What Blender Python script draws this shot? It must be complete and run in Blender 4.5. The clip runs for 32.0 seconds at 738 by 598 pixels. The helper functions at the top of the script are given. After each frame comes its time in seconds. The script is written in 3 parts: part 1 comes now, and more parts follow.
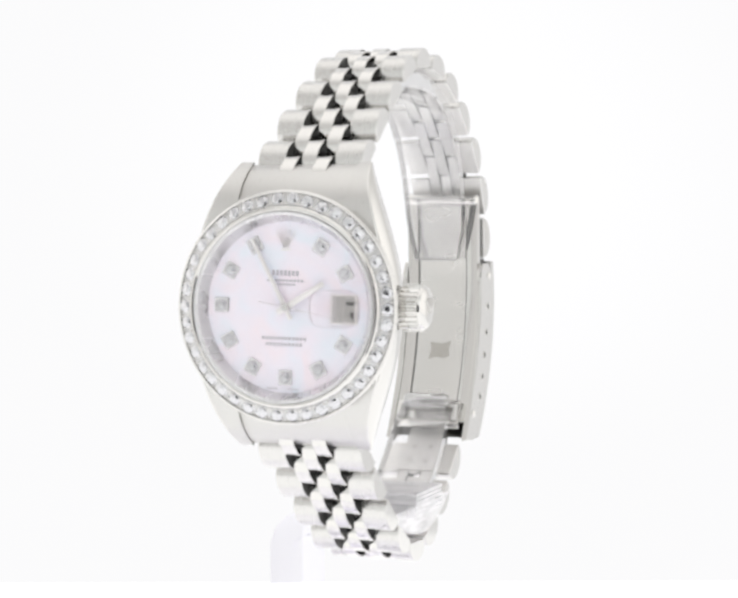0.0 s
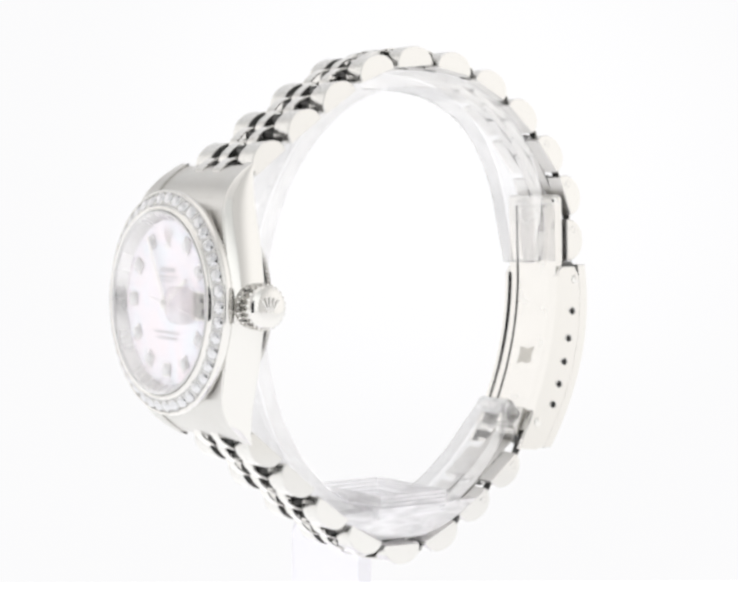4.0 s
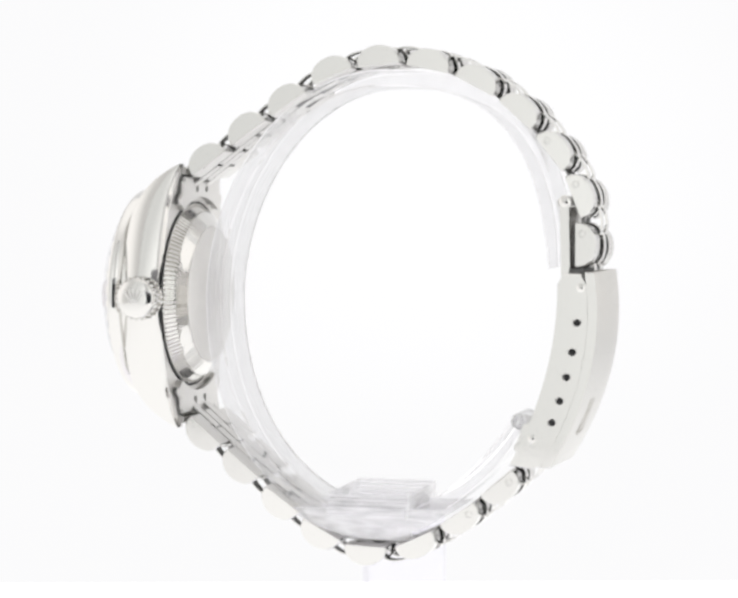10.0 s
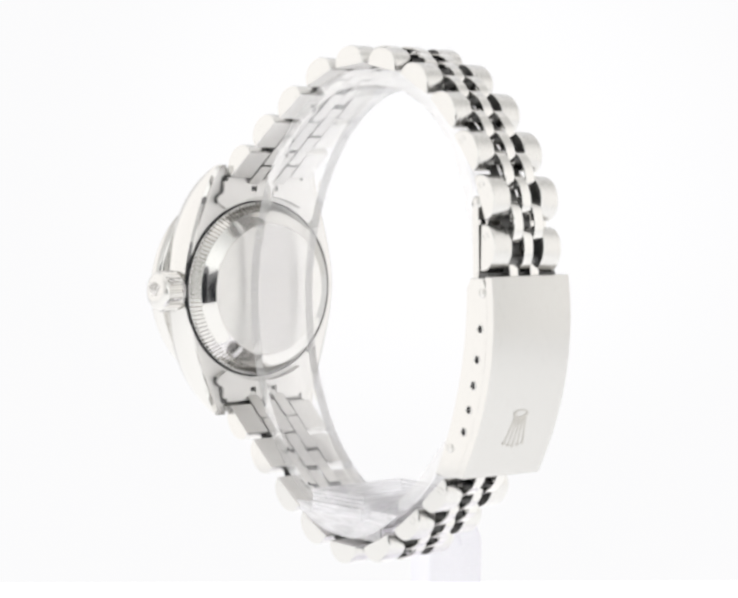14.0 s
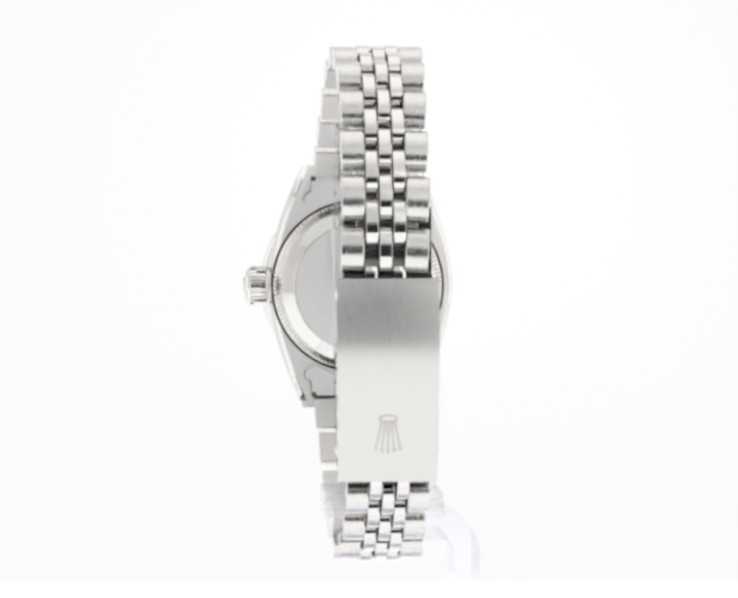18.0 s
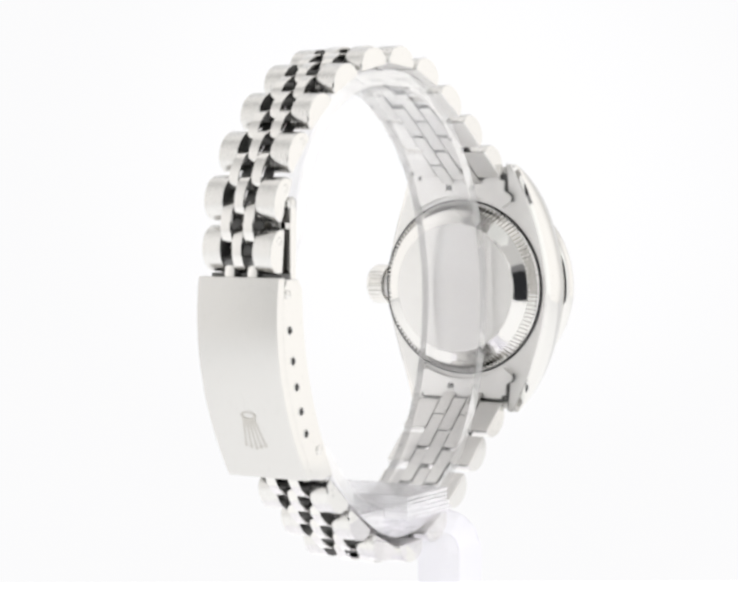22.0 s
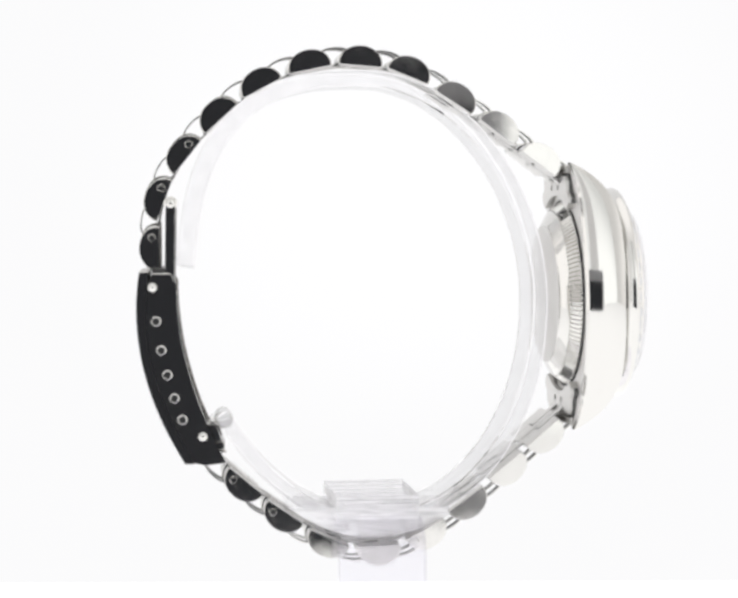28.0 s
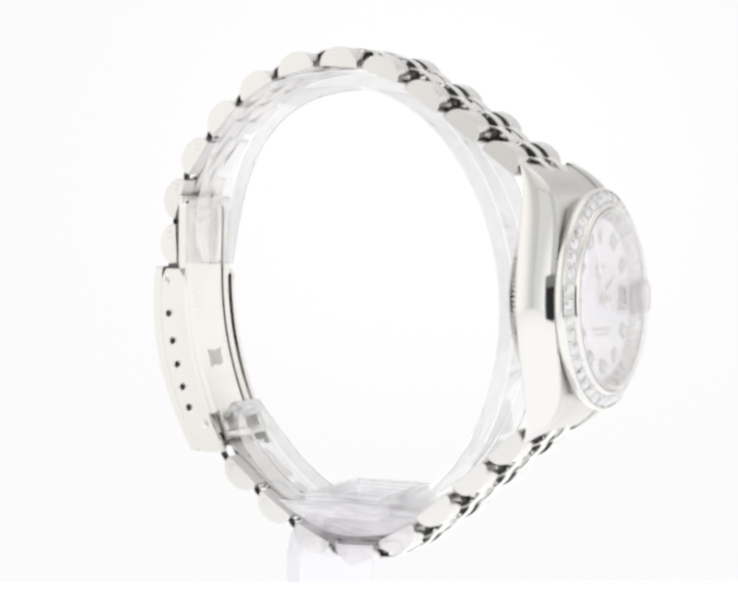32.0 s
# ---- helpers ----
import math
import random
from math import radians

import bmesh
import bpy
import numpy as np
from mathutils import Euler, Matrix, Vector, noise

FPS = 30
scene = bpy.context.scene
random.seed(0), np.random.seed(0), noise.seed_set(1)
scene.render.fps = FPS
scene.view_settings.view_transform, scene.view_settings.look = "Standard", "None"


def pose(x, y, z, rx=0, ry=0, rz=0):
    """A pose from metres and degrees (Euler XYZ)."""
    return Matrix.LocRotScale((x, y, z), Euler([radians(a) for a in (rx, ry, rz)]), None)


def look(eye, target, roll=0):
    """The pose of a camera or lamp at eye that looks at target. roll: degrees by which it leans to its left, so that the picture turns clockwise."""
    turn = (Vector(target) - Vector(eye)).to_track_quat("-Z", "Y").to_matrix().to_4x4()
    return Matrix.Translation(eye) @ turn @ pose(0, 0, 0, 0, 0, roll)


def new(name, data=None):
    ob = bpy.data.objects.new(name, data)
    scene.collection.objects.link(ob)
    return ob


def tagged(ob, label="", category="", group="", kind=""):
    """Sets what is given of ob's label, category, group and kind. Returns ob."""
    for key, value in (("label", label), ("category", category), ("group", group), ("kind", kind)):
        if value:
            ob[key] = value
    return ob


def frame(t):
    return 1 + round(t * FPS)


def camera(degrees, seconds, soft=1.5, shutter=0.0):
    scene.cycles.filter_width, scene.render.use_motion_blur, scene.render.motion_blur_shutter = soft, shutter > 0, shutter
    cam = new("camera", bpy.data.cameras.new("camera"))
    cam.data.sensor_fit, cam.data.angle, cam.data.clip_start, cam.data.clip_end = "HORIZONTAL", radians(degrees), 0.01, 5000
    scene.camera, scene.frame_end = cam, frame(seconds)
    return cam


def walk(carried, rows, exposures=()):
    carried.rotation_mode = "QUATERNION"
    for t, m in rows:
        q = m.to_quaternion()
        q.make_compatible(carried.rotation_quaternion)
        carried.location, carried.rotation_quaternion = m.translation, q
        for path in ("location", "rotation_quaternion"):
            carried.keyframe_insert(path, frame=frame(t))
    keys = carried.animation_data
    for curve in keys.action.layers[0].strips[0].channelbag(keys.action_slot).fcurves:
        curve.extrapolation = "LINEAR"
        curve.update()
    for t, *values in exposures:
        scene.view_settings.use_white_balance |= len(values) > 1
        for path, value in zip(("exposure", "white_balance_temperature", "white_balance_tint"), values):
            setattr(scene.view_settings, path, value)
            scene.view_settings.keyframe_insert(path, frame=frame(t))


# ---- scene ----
MM = 0.001

# ---- camera: stands still before the turntable ----
cam = camera(19.2134, 32.0, soft=3.4)
EYE, AIM = (-0.00084, -0.27861, 0.01466), (-0.00084, 0.0, 0.0)
CAM = look(EYE, AIM, -0.19)
walk(cam, [(0, CAM), (32, CAM)])

# ---- turning of the table: seconds, degrees ----
TURN = ((0, -23.58), (1, -32.24), (2.5, -45.10), (4, -57.90), (5.5, -70.72), (7, -83.56), (8.5, -96.49), (10, -109.52),
        (11.5, -122.60), (13, -135.73), (14.5, -148.78), (16, -161.73), (17.5, -174.72), (19, -187.82), (20.5, -201.02),
        (22, -214.20), (23.5, -227.34), (25, -240.42), (26.5, -253.42), (28, -266.39), (29.5, -279.34), (31, -292.29), (32, -300.92))


# ---- node helpers ----
def mat(name, color, rough=0.5, metal=0.0, **more):
    m = bpy.data.materials.new(name)
    m.use_nodes = True
    b = m.node_tree.nodes["Principled BSDF"]
    b.inputs["Base Color"].default_value = (*color, 1)
    b.inputs["Roughness"].default_value = rough
    b.inputs["Metallic"].default_value = metal
    for key, value in more.items():
        b.inputs[key.replace("_", " ")].default_value = value
    return m


def noise_on(m, scale, socket, lo, hi, stretch=(1, 1, 1), detail=3.0, bump=0.0):
    """Noise in object space, in noise cells per metre, on a number socket, and a bump from the same noise."""
    nt = m.node_tree
    b = nt.nodes["Principled BSDF"]
    tc, mp, no, rg = (nt.nodes.new(k) for k in ("ShaderNodeTexCoord", "ShaderNodeMapping", "ShaderNodeTexNoise", "ShaderNodeMapRange"))
    mp.inputs["Scale"].default_value = stretch
    no.inputs["Scale"].default_value, no.inputs["Detail"].default_value = scale, detail
    rg.inputs["From Min"].default_value, rg.inputs["From Max"].default_value = 0.3, 0.7
    rg.inputs["To Min"].default_value, rg.inputs["To Max"].default_value = lo, hi
    nt.links.new(tc.outputs["Object"], mp.inputs["Vector"])
    nt.links.new(mp.outputs["Vector"], no.inputs["Vector"])
    nt.links.new(no.outputs["Fac"], rg.inputs["Value"])
    if socket:
        nt.links.new(rg.outputs["Result"], b.inputs[socket])
    if bump:
        bu = nt.nodes.new("ShaderNodeBump")
        bu.inputs["Strength"].default_value, bu.inputs["Distance"].default_value = bump, 0.00002
        nt.links.new(no.outputs["Fac"], bu.inputs["Height"])
        nt.links.new(bu.outputs["Normal"], b.inputs["Normal"])
    return m


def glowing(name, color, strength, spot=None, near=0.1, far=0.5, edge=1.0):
    """Self-lit cloth in place of lamps behind it: strength round spot (in millimetres), and edge times that farther
    off.
    """
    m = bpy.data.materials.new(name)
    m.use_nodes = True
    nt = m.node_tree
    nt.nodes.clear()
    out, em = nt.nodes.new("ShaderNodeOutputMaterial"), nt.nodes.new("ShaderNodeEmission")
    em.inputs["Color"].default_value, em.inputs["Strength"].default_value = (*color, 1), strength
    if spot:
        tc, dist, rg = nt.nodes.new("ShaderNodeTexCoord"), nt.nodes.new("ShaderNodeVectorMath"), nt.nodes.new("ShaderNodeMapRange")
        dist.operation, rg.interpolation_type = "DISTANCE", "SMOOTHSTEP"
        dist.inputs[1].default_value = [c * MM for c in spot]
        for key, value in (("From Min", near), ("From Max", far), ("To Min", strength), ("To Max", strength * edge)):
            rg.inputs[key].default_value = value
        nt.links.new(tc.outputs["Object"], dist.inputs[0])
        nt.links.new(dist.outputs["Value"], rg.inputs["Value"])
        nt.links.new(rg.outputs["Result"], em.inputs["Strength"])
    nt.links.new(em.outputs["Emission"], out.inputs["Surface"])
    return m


# ---- light: an assumed white tent, its glow put into the cloth, with an added dark board at the front ----
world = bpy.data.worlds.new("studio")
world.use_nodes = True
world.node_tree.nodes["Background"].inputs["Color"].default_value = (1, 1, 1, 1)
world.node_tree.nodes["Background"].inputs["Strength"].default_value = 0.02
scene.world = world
# panels glow by themselves; bright spots stand in for lamps outside the cloth
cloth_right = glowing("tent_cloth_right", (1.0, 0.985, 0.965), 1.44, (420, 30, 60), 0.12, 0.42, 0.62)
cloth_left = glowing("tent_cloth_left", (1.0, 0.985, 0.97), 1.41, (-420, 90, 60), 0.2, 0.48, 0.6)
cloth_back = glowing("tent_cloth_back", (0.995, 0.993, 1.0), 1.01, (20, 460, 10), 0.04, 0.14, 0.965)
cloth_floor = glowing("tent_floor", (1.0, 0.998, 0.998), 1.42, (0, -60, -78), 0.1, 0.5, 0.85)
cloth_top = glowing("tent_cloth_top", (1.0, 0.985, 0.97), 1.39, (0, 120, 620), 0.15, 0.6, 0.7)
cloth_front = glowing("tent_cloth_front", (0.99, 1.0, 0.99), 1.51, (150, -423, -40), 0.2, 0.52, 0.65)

# ---- materials ----
STEEL = (0.675, 0.665, 0.645)
polished = noise_on(mat("polished_steel", STEEL, 0.06, 1.0), 900, "Roughness", 0.04, 0.09)
brushed = noise_on(mat("brushed_steel", (0.645, 0.637, 0.62), 0.28, 1.0), 900, "Roughness", 0.18, 0.3, (14, 1, 1), bump=0.06)
brushed_up = noise_on(mat("lengthwise_brushed_steel", (0.605, 0.597, 0.58), 0.3, 1.0), 900, "Roughness", 0.26, 0.4, (50, 0.6, 0.6), bump=0.05)
def grain(m, along, amount=0.8):
    """Brushing: the gloss is blurred across the grain, along the given direction of the object's space."""
    nt = m.node_tree
    b = nt.nodes["Principled BSDF"]
    xyz, tf = nt.nodes.new("ShaderNodeCombineXYZ"), nt.nodes.new("ShaderNodeVectorTransform")
    for i in range(3):
        xyz.inputs[i].default_value = along[i]
    tf.vector_type, tf.convert_from, tf.convert_to = "VECTOR", "OBJECT", "WORLD"
    nt.links.new(xyz.outputs["Vector"], tf.inputs["Vector"])
    nt.links.new(tf.outputs["Vector"], b.inputs["Tangent"])
    b.inputs["Anisotropic"].default_value = amount
    return m


blade_steel = noise_on(mat("blade_steel", (0.7, 0.69, 0.67), 0.2, 1.0), 260, "Roughness", 0.14, 0.3, (0.5, 1, 1))
mark_grey = noise_on(mat("stamped_grey", (0.5, 0.485, 0.455), 0.4, 1.0), 2500, "Roughness", 0.3, 0.6)
brushed_up = grain(brushed_up, (1, 0, 0), 0.85)
satin = noise_on(mat("satin_steel", (0.74, 0.73, 0.715), 0.45, 1.0), 700, "Roughness", 0.42, 0.54)
bright_satin = noise_on(mat("bright_satin_steel", (0.79, 0.78, 0.785), 0.3, 1.0), 500, "Roughness", 0.22, 0.34, (1, 0.2, 1))
# dark colour stands in for the shade inside links, joints and grooves
shaded_steel = noise_on(mat("shaded_inner_steel", (0.11, 0.11, 0.108), 0.4, 0.6), 600, "Roughness", 0.25, 0.45)
# pins are coloured darker for the shade in the gaps between links
pin_steel = noise_on(mat("shaded_pin_steel", (0.2, 0.2, 0.197), 0.55, 0.7), 600, "Roughness", 0.45, 0.65)
# near-black colour stands in for the shade in holes, slots and the back gap
hole_shade = mat("hole_shade", (0.006, 0.006, 0.007), 0.7)
gem = mat("diamond", (0.63, 0.63, 0.645), 0.1, 0.9)
gem_bed = noise_on(mat("gem_setting_steel", (0.6, 0.597, 0.595), 0.45, 0.85), 1500, "Roughness", 0.35, 0.5)
marker_steel = mat("marker_steel", (0.72, 0.71, 0.72), 0.2, 0.9)
silver_light = mat("light_silver", (0.86, 0.84, 0.83), 0.38, 0.6)
grey_print = mat("grey_print", (0.52, 0.5, 0.54), 0.6)
gasket_white = mat("pale_gasket", (0.72, 0.72, 0.73), 0.3)
black_print = mat("black_print", (0.03, 0.03, 0.03), 0.6)
date_card = mat("date_card", (0.42, 0.42, 0.40), 0.6)
def clear(name, tint, ior, solid, gloss=0.5, power=2.6, base=0.02, rough=0.02):
    """Clear stuff: light goes straight through, with a gloss that grows towards the rim; solid is the share that bends it as well."""
    m = mat(name, tint, 0.0, 0.0, Transmission_Weight=1.0, IOR=ior)
    nt = m.node_tree
    b, out = nt.nodes["Principled BSDF"], nt.nodes["Material Output"]
    tr, gl, lw, po, mu, thin, both = (nt.nodes.new(k) for k in ("ShaderNodeBsdfTransparent", "ShaderNodeBsdfGlossy", "ShaderNodeLayerWeight", "ShaderNodeMath", "ShaderNodeMath", "ShaderNodeMixShader", "ShaderNodeMixShader"))
    tr.inputs["Color"].default_value = (*tint, 1)
    gl.inputs["Roughness"].default_value, lw.inputs["Blend"].default_value = rough, 0.5
    po.operation, mu.operation = "POWER", "MULTIPLY_ADD"
    po.inputs[1].default_value, mu.inputs[1].default_value, mu.inputs[2].default_value = power, gloss, base
    both.inputs["Fac"].default_value = solid
    nt.links.new(lw.outputs["Facing"], po.inputs[0])
    nt.links.new(po.outputs["Value"], mu.inputs[0])
    nt.links.new(mu.outputs["Value"], thin.inputs["Fac"])
    nt.links.new(tr.outputs["BSDF"], thin.inputs[1])
    nt.links.new(gl.outputs["BSDF"], thin.inputs[2])
    nt.links.new(thin.outputs["Shader"], both.inputs[1])
    nt.links.new(b.outputs["BSDF"], both.inputs[2])
    nt.links.new(both.outputs["Shader"], out.inputs["Surface"])
    return m


def frosted(m, frost, stretch=(1, 1, 1), inward=0.55):
    """White haze for scratches and for light bent inside the plastic: a share, uneven at two scales, scatters light
    back and through.
    """
    nt = m.node_tree
    out = nt.nodes["Material Output"]
    under = out.inputs["Surface"].links[0].from_socket
    df, tl, milk, last, tc, mp, no, rg = (nt.nodes.new(k) for k in ("ShaderNodeBsdfDiffuse", "ShaderNodeBsdfTranslucent", "ShaderNodeMixShader", "ShaderNodeMixShader",
                                                                   "ShaderNodeTexCoord", "ShaderNodeMapping", "ShaderNodeTexNoise", "ShaderNodeMapRange"))
    mp.inputs["Scale"].default_value = stretch
    no.inputs["Scale"].default_value, no.inputs["Detail"].default_value, no.inputs["Distortion"].default_value = 260, 6, 1.5
    for key, value in (("From Min", 0.3), ("From Max", 0.7), ("To Min", frost * 0.6), ("To Max", frost * 1.4)):
        rg.inputs[key].default_value = value
    for node in (df, tl):
        node.inputs["Color"].default_value = (0.99, 0.987, 1.0, 1)
    milk.inputs["Fac"].default_value = inward
    nt.links.new(tc.outputs["Object"], mp.inputs["Vector"])
    nt.links.new(mp.outputs["Vector"], no.inputs["Vector"])
    nt.links.new(no.outputs["Fac"], rg.inputs["Value"])
    nt.links.new(rg.outputs["Result"], last.inputs["Fac"])
    nt.links.new(df.outputs["BSDF"], milk.inputs[1])
    nt.links.new(tl.outputs["BSDF"], milk.inputs[2])
    nt.links.new(under, last.inputs[1])
    nt.links.new(milk.outputs["Shader"], last.inputs[2])
    nt.links.new(last.outputs["Shader"], out.inputs["Surface"])
    return m


def solid_clear(name, tint, ior):
    """Solid clear plastic that bends and mirrors light by its index."""
    return noise_on(mat(name, tint, 0.0, 0.0, Transmission_Weight=1.0, IOR=ior), 60, "Roughness", 0.0, 0.02)


glass = clear("crystal_glass", (1, 1, 1), 1.4, 0.0, 0.9)
acrylic = solid_clear("clear_acrylic", (1.0, 0.995, 1.0), 1.28)
acrylic_face = frosted(clear("scratched_acrylic_face", (0.998, 0.996, 1.0), 1.49, 0.0, 0.6, 2.2, 0.07), 0.03, (3, 0.6, 0.6))
# white scatter on edge and block stands in for light caught inside them
acrylic_edge = frosted(clear("bright_acrylic_edge", (0.998, 0.995, 1.0), 1.49, 0.0, 1.15, 0.75, -0.02, 0.08), 0.1, (1, 1, 1), 0.12)
acrylic_block = frosted(clear("whitened_stacked_acrylic", (0.995, 0.99, 1.0), 1.3, 0.0, 0.9, 1.2, -0.02, 0.12), 0.5, (0.5, 0.5, 3), 0.12)
acrylic_top = frosted(clear("clear_acrylic_top", (0.998, 0.995, 1.0), 1.49, 0.0, 0.22, 3.0, 0.02), 0.03)
acrylic_leg = clear("clear_acrylic_leg", (0.985, 0.98, 1.0), 1.47, 0.1, 0.3, 3.0)
lens_glass = clear("lens_glass", (1, 0.985, 0.99), 1.5, 0.2, 0.4, 2.2, 0.04)
white_paint = noise_on(mat("white_table", (0.93, 0.93, 0.94), 0.5), 40, "Roughness", 0.45, 0.6)
grey_felt = noise_on(mat("grey_felt", (0.25, 0.25, 0.26), 0.9), 900, "Roughness", 0.85, 0.95)
grey_cloth = noise_on(mat("grey_cloth", (0.72, 0.72, 0.72), 0.9), 300, "Roughness", 0.85, 0.95)
felt = noise_on(mat("black_felt", (0.011, 0.012, 0.016), 0.9), 900, "Roughness", 0.85, 0.95)


def pearl_material():
    m = mat("mother_of_pearl", (0.85, 0.8, 0.85), 0.25)
    nt = m.node_tree
    b = nt.nodes["Principled BSDF"]
    tc, no, ramp = (nt.nodes.new(k) for k in ("ShaderNodeTexCoord", "ShaderNodeTexNoise", "ShaderNodeValToRGB"))
    no.inputs["Scale"].default_value, no.inputs["Detail"].default_value, no.inputs["Distortion"].default_value = 210, 4, 1.2
    r = ramp.color_ramp
    r.elements[0].position, r.elements[0].color = 0.3, (0.87, 0.92, 1.0, 1)
    r.elements[1].position, r.elements[1].color = 0.72, (0.99, 0.885, 0.945, 1)
    e = r.elements.new(0.5)
    e.color = (0.945, 0.905, 0.99, 1)
    nt.links.new(tc.outputs["Object"], no.inputs["Vector"])
    nt.links.new(no.outputs["Fac"], ramp.inputs["Fac"])
    nt.links.new(ramp.outputs["Color"], b.inputs["Base Color"])
    b.inputs["Coat Weight"].default_value = 0.3
    return m


pearl = pearl_material()


# ---- mesh helpers; lengths in millimetres ----
def finish(bm, smooth=35):
    bmesh.ops.recalc_face_normals(bm, faces=bm.faces[:])
    for v in bm.verts:
        v.co *= MM
    for f in bm.faces:
        f.smooth = True
    lim = radians(smooth)
    for e in bm.edges:
        if len(e.link_faces) == 2 and e.calc_face_angle(0) > lim:
            e.smooth = False


def part(name, bm, material, parent, label="", smooth=35):
    """Links a bmesh as one mesh object under a thing or a part."""
    finish(bm, smooth)
    me = bpy.data.meshes.new(name)
    bm.to_mesh(me)
    bm.free()
    for m in material if isinstance(material, (list, tuple)) else [material]:
        me.materials.append(m)
    ob = new(name, me)
    ob.parent = parent
    return tagged(ob, label)


def twin(ob, m=None, parent=None):
    """Another object on the same mesh."""
    o = ob.copy()
    scene.collection.objects.link(o)
    if parent:
        o.parent = parent
    if m is not None:
        o.matrix_basis = m
    return o


def mm(x, y, z, rx=0, ry=0, rz=0):
    return pose(x * MM, y * MM, z * MM, rx, ry, rz)


def prism(pts, x0, x1, bev=0.0, cap_mat=0, bm=None, flat_mat=0):
    """A profile of (y, z) points drawn out along x, its two ends chamfered by bev."""
    bm = bm or bmesh.new()
    cy, cz = sum(p[0] for p in pts) / len(pts), sum(p[1] for p in pts) / len(pts)
    size = max(max(abs(p[0] - cy), abs(p[1] - cz)) for p in pts)
    k = 1 - bev / size if bev else 1
    rows = [(x0, k), (x0 + bev, 1), (x1 - bev, 1), (x1, k)] if bev else [(x0, 1), (x1, 1)]
    rings = [[bm.verts.new((x, cy + (p[0] - cy) * s, cz + (p[1] - cz) * s)) for p in pts] for x, s in rows]
    n = len(pts)
    for a, b in zip(rings, rings[1:]):
        for i in range(n):
            bm.faces.new((a[i], a[(i + 1) % n], b[(i + 1) % n], b[i])).material_index = flat_mat if i == 0 else 0
    for i, ring in enumerate((rings[0], rings[-1])):
        bm.faces.new(ring).material_index = cap_mat[i] if isinstance(cap_mat, tuple) else cap_mat
    return bm


def box(x0, x1, y0, y1, z0, z1, bev=0.0, bm=None):
    bm = bm or bmesh.new()
    made = bmesh.ops.create_cube(bm, size=1)["verts"]
    for v in made:
        v.co = Vector(((x0 + x1) / 2 + v.co.x * (x1 - x0), (y0 + y1) / 2 + v.co.y * (y1 - y0), (z0 + z1) / 2 + v.co.z * (z1 - z0)))
    if bev:
        bmesh.ops.bevel(bm, geom=list({e for v in made for e in v.link_edges}), offset=bev, segments=2, affect="EDGES")
    return bm


def slab(pts, y0, y1):
    """A flat shape of (x, z) points with thickness from y0 to y1."""
    bm = bmesh.new()
    a, b = ([bm.verts.new((x, y, z)) for x, z in pts] for y in (y0, y1))
    n = len(pts)
    for i in range(n):
        bm.faces.new((a[i], a[(i + 1) % n], b[(i + 1) % n], b[i]))
    bm.faces.new(a)
    bm.faces.new(b)
    return bm


def lathe(profile, seg=96, axis="y", center=(0, 0, 0), bm=None, wave=None):
    """A profile of (radius, along) points turned about an axis; wave(i, r) may alter the radius."""
    bm = bm or bmesh.new()
    rings = []
    for r, h in profile:
        ring = []
        for i in range(seg):
            a = 2 * math.pi * i / seg
            q = wave(i, r) if wave else r
            c, s = q * math.cos(a), q * math.sin(a)
            p = {"y": (c, h, s), "x": (h, c, s), "z": (c, s, h)}[axis]
            ring.append(bm.verts.new([p[k] + center[k] for k in range(3)]))
        rings.append(ring)
    for a, b in zip(rings, rings[1:]):
        for i in range(seg):
            bm.faces.new((a[i], a[(i + 1) % seg], b[(i + 1) % seg], b[i]))
    for ring in (rings[0], rings[-1]):
        if (ring[0].co - ring[seg // 2].co).length > 1e-4:
            bm.faces.new(ring)
    return bm


def closed_lathe(profile, seg=96, axis="y", center=(0, 0, 0)):
    """A ring: the profile closes on itself."""
    bm = bmesh.new()
    rings = []
    for i in range(seg):
        a = 2 * math.pi * i / seg
        ring = []
        for r, h in profile:
            c, s = r * math.cos(a), r * math.sin(a)
            p = {"y": (c, h, s), "x": (h, c, s), "z": (c, s, h)}[axis]
            ring.append(bm.verts.new([p[k] + center[k] for k in range(3)]))
        rings.append(ring)
    n = len(profile)
    for i in range(seg):
        a, b = rings[i], rings[(i + 1) % seg]
        for j in range(n):
            bm.faces.new((a[j], a[(j + 1) % n], b[(j + 1) % n], b[j]))
    return bm


# ---- setting: the light tent, its floor sheet and unseen boards added for reflections ----
def panel(name, corners, material, label=""):
    bm = bmesh.new()
    low = [bm.verts.new(c) for c in corners]
    f = bm.faces.new(low)
    bmesh.ops.solidify(bm, geom=[f], thickness=2)
    ob = part(name, bm, material, None, label)
    return tagged(ob, kind="structure")


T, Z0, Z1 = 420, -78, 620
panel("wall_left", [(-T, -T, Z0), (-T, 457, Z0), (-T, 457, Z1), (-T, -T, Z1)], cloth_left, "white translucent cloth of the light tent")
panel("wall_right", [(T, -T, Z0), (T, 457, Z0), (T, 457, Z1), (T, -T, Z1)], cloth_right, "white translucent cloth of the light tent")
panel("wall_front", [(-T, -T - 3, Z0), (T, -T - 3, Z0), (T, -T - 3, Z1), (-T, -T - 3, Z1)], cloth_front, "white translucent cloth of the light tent")
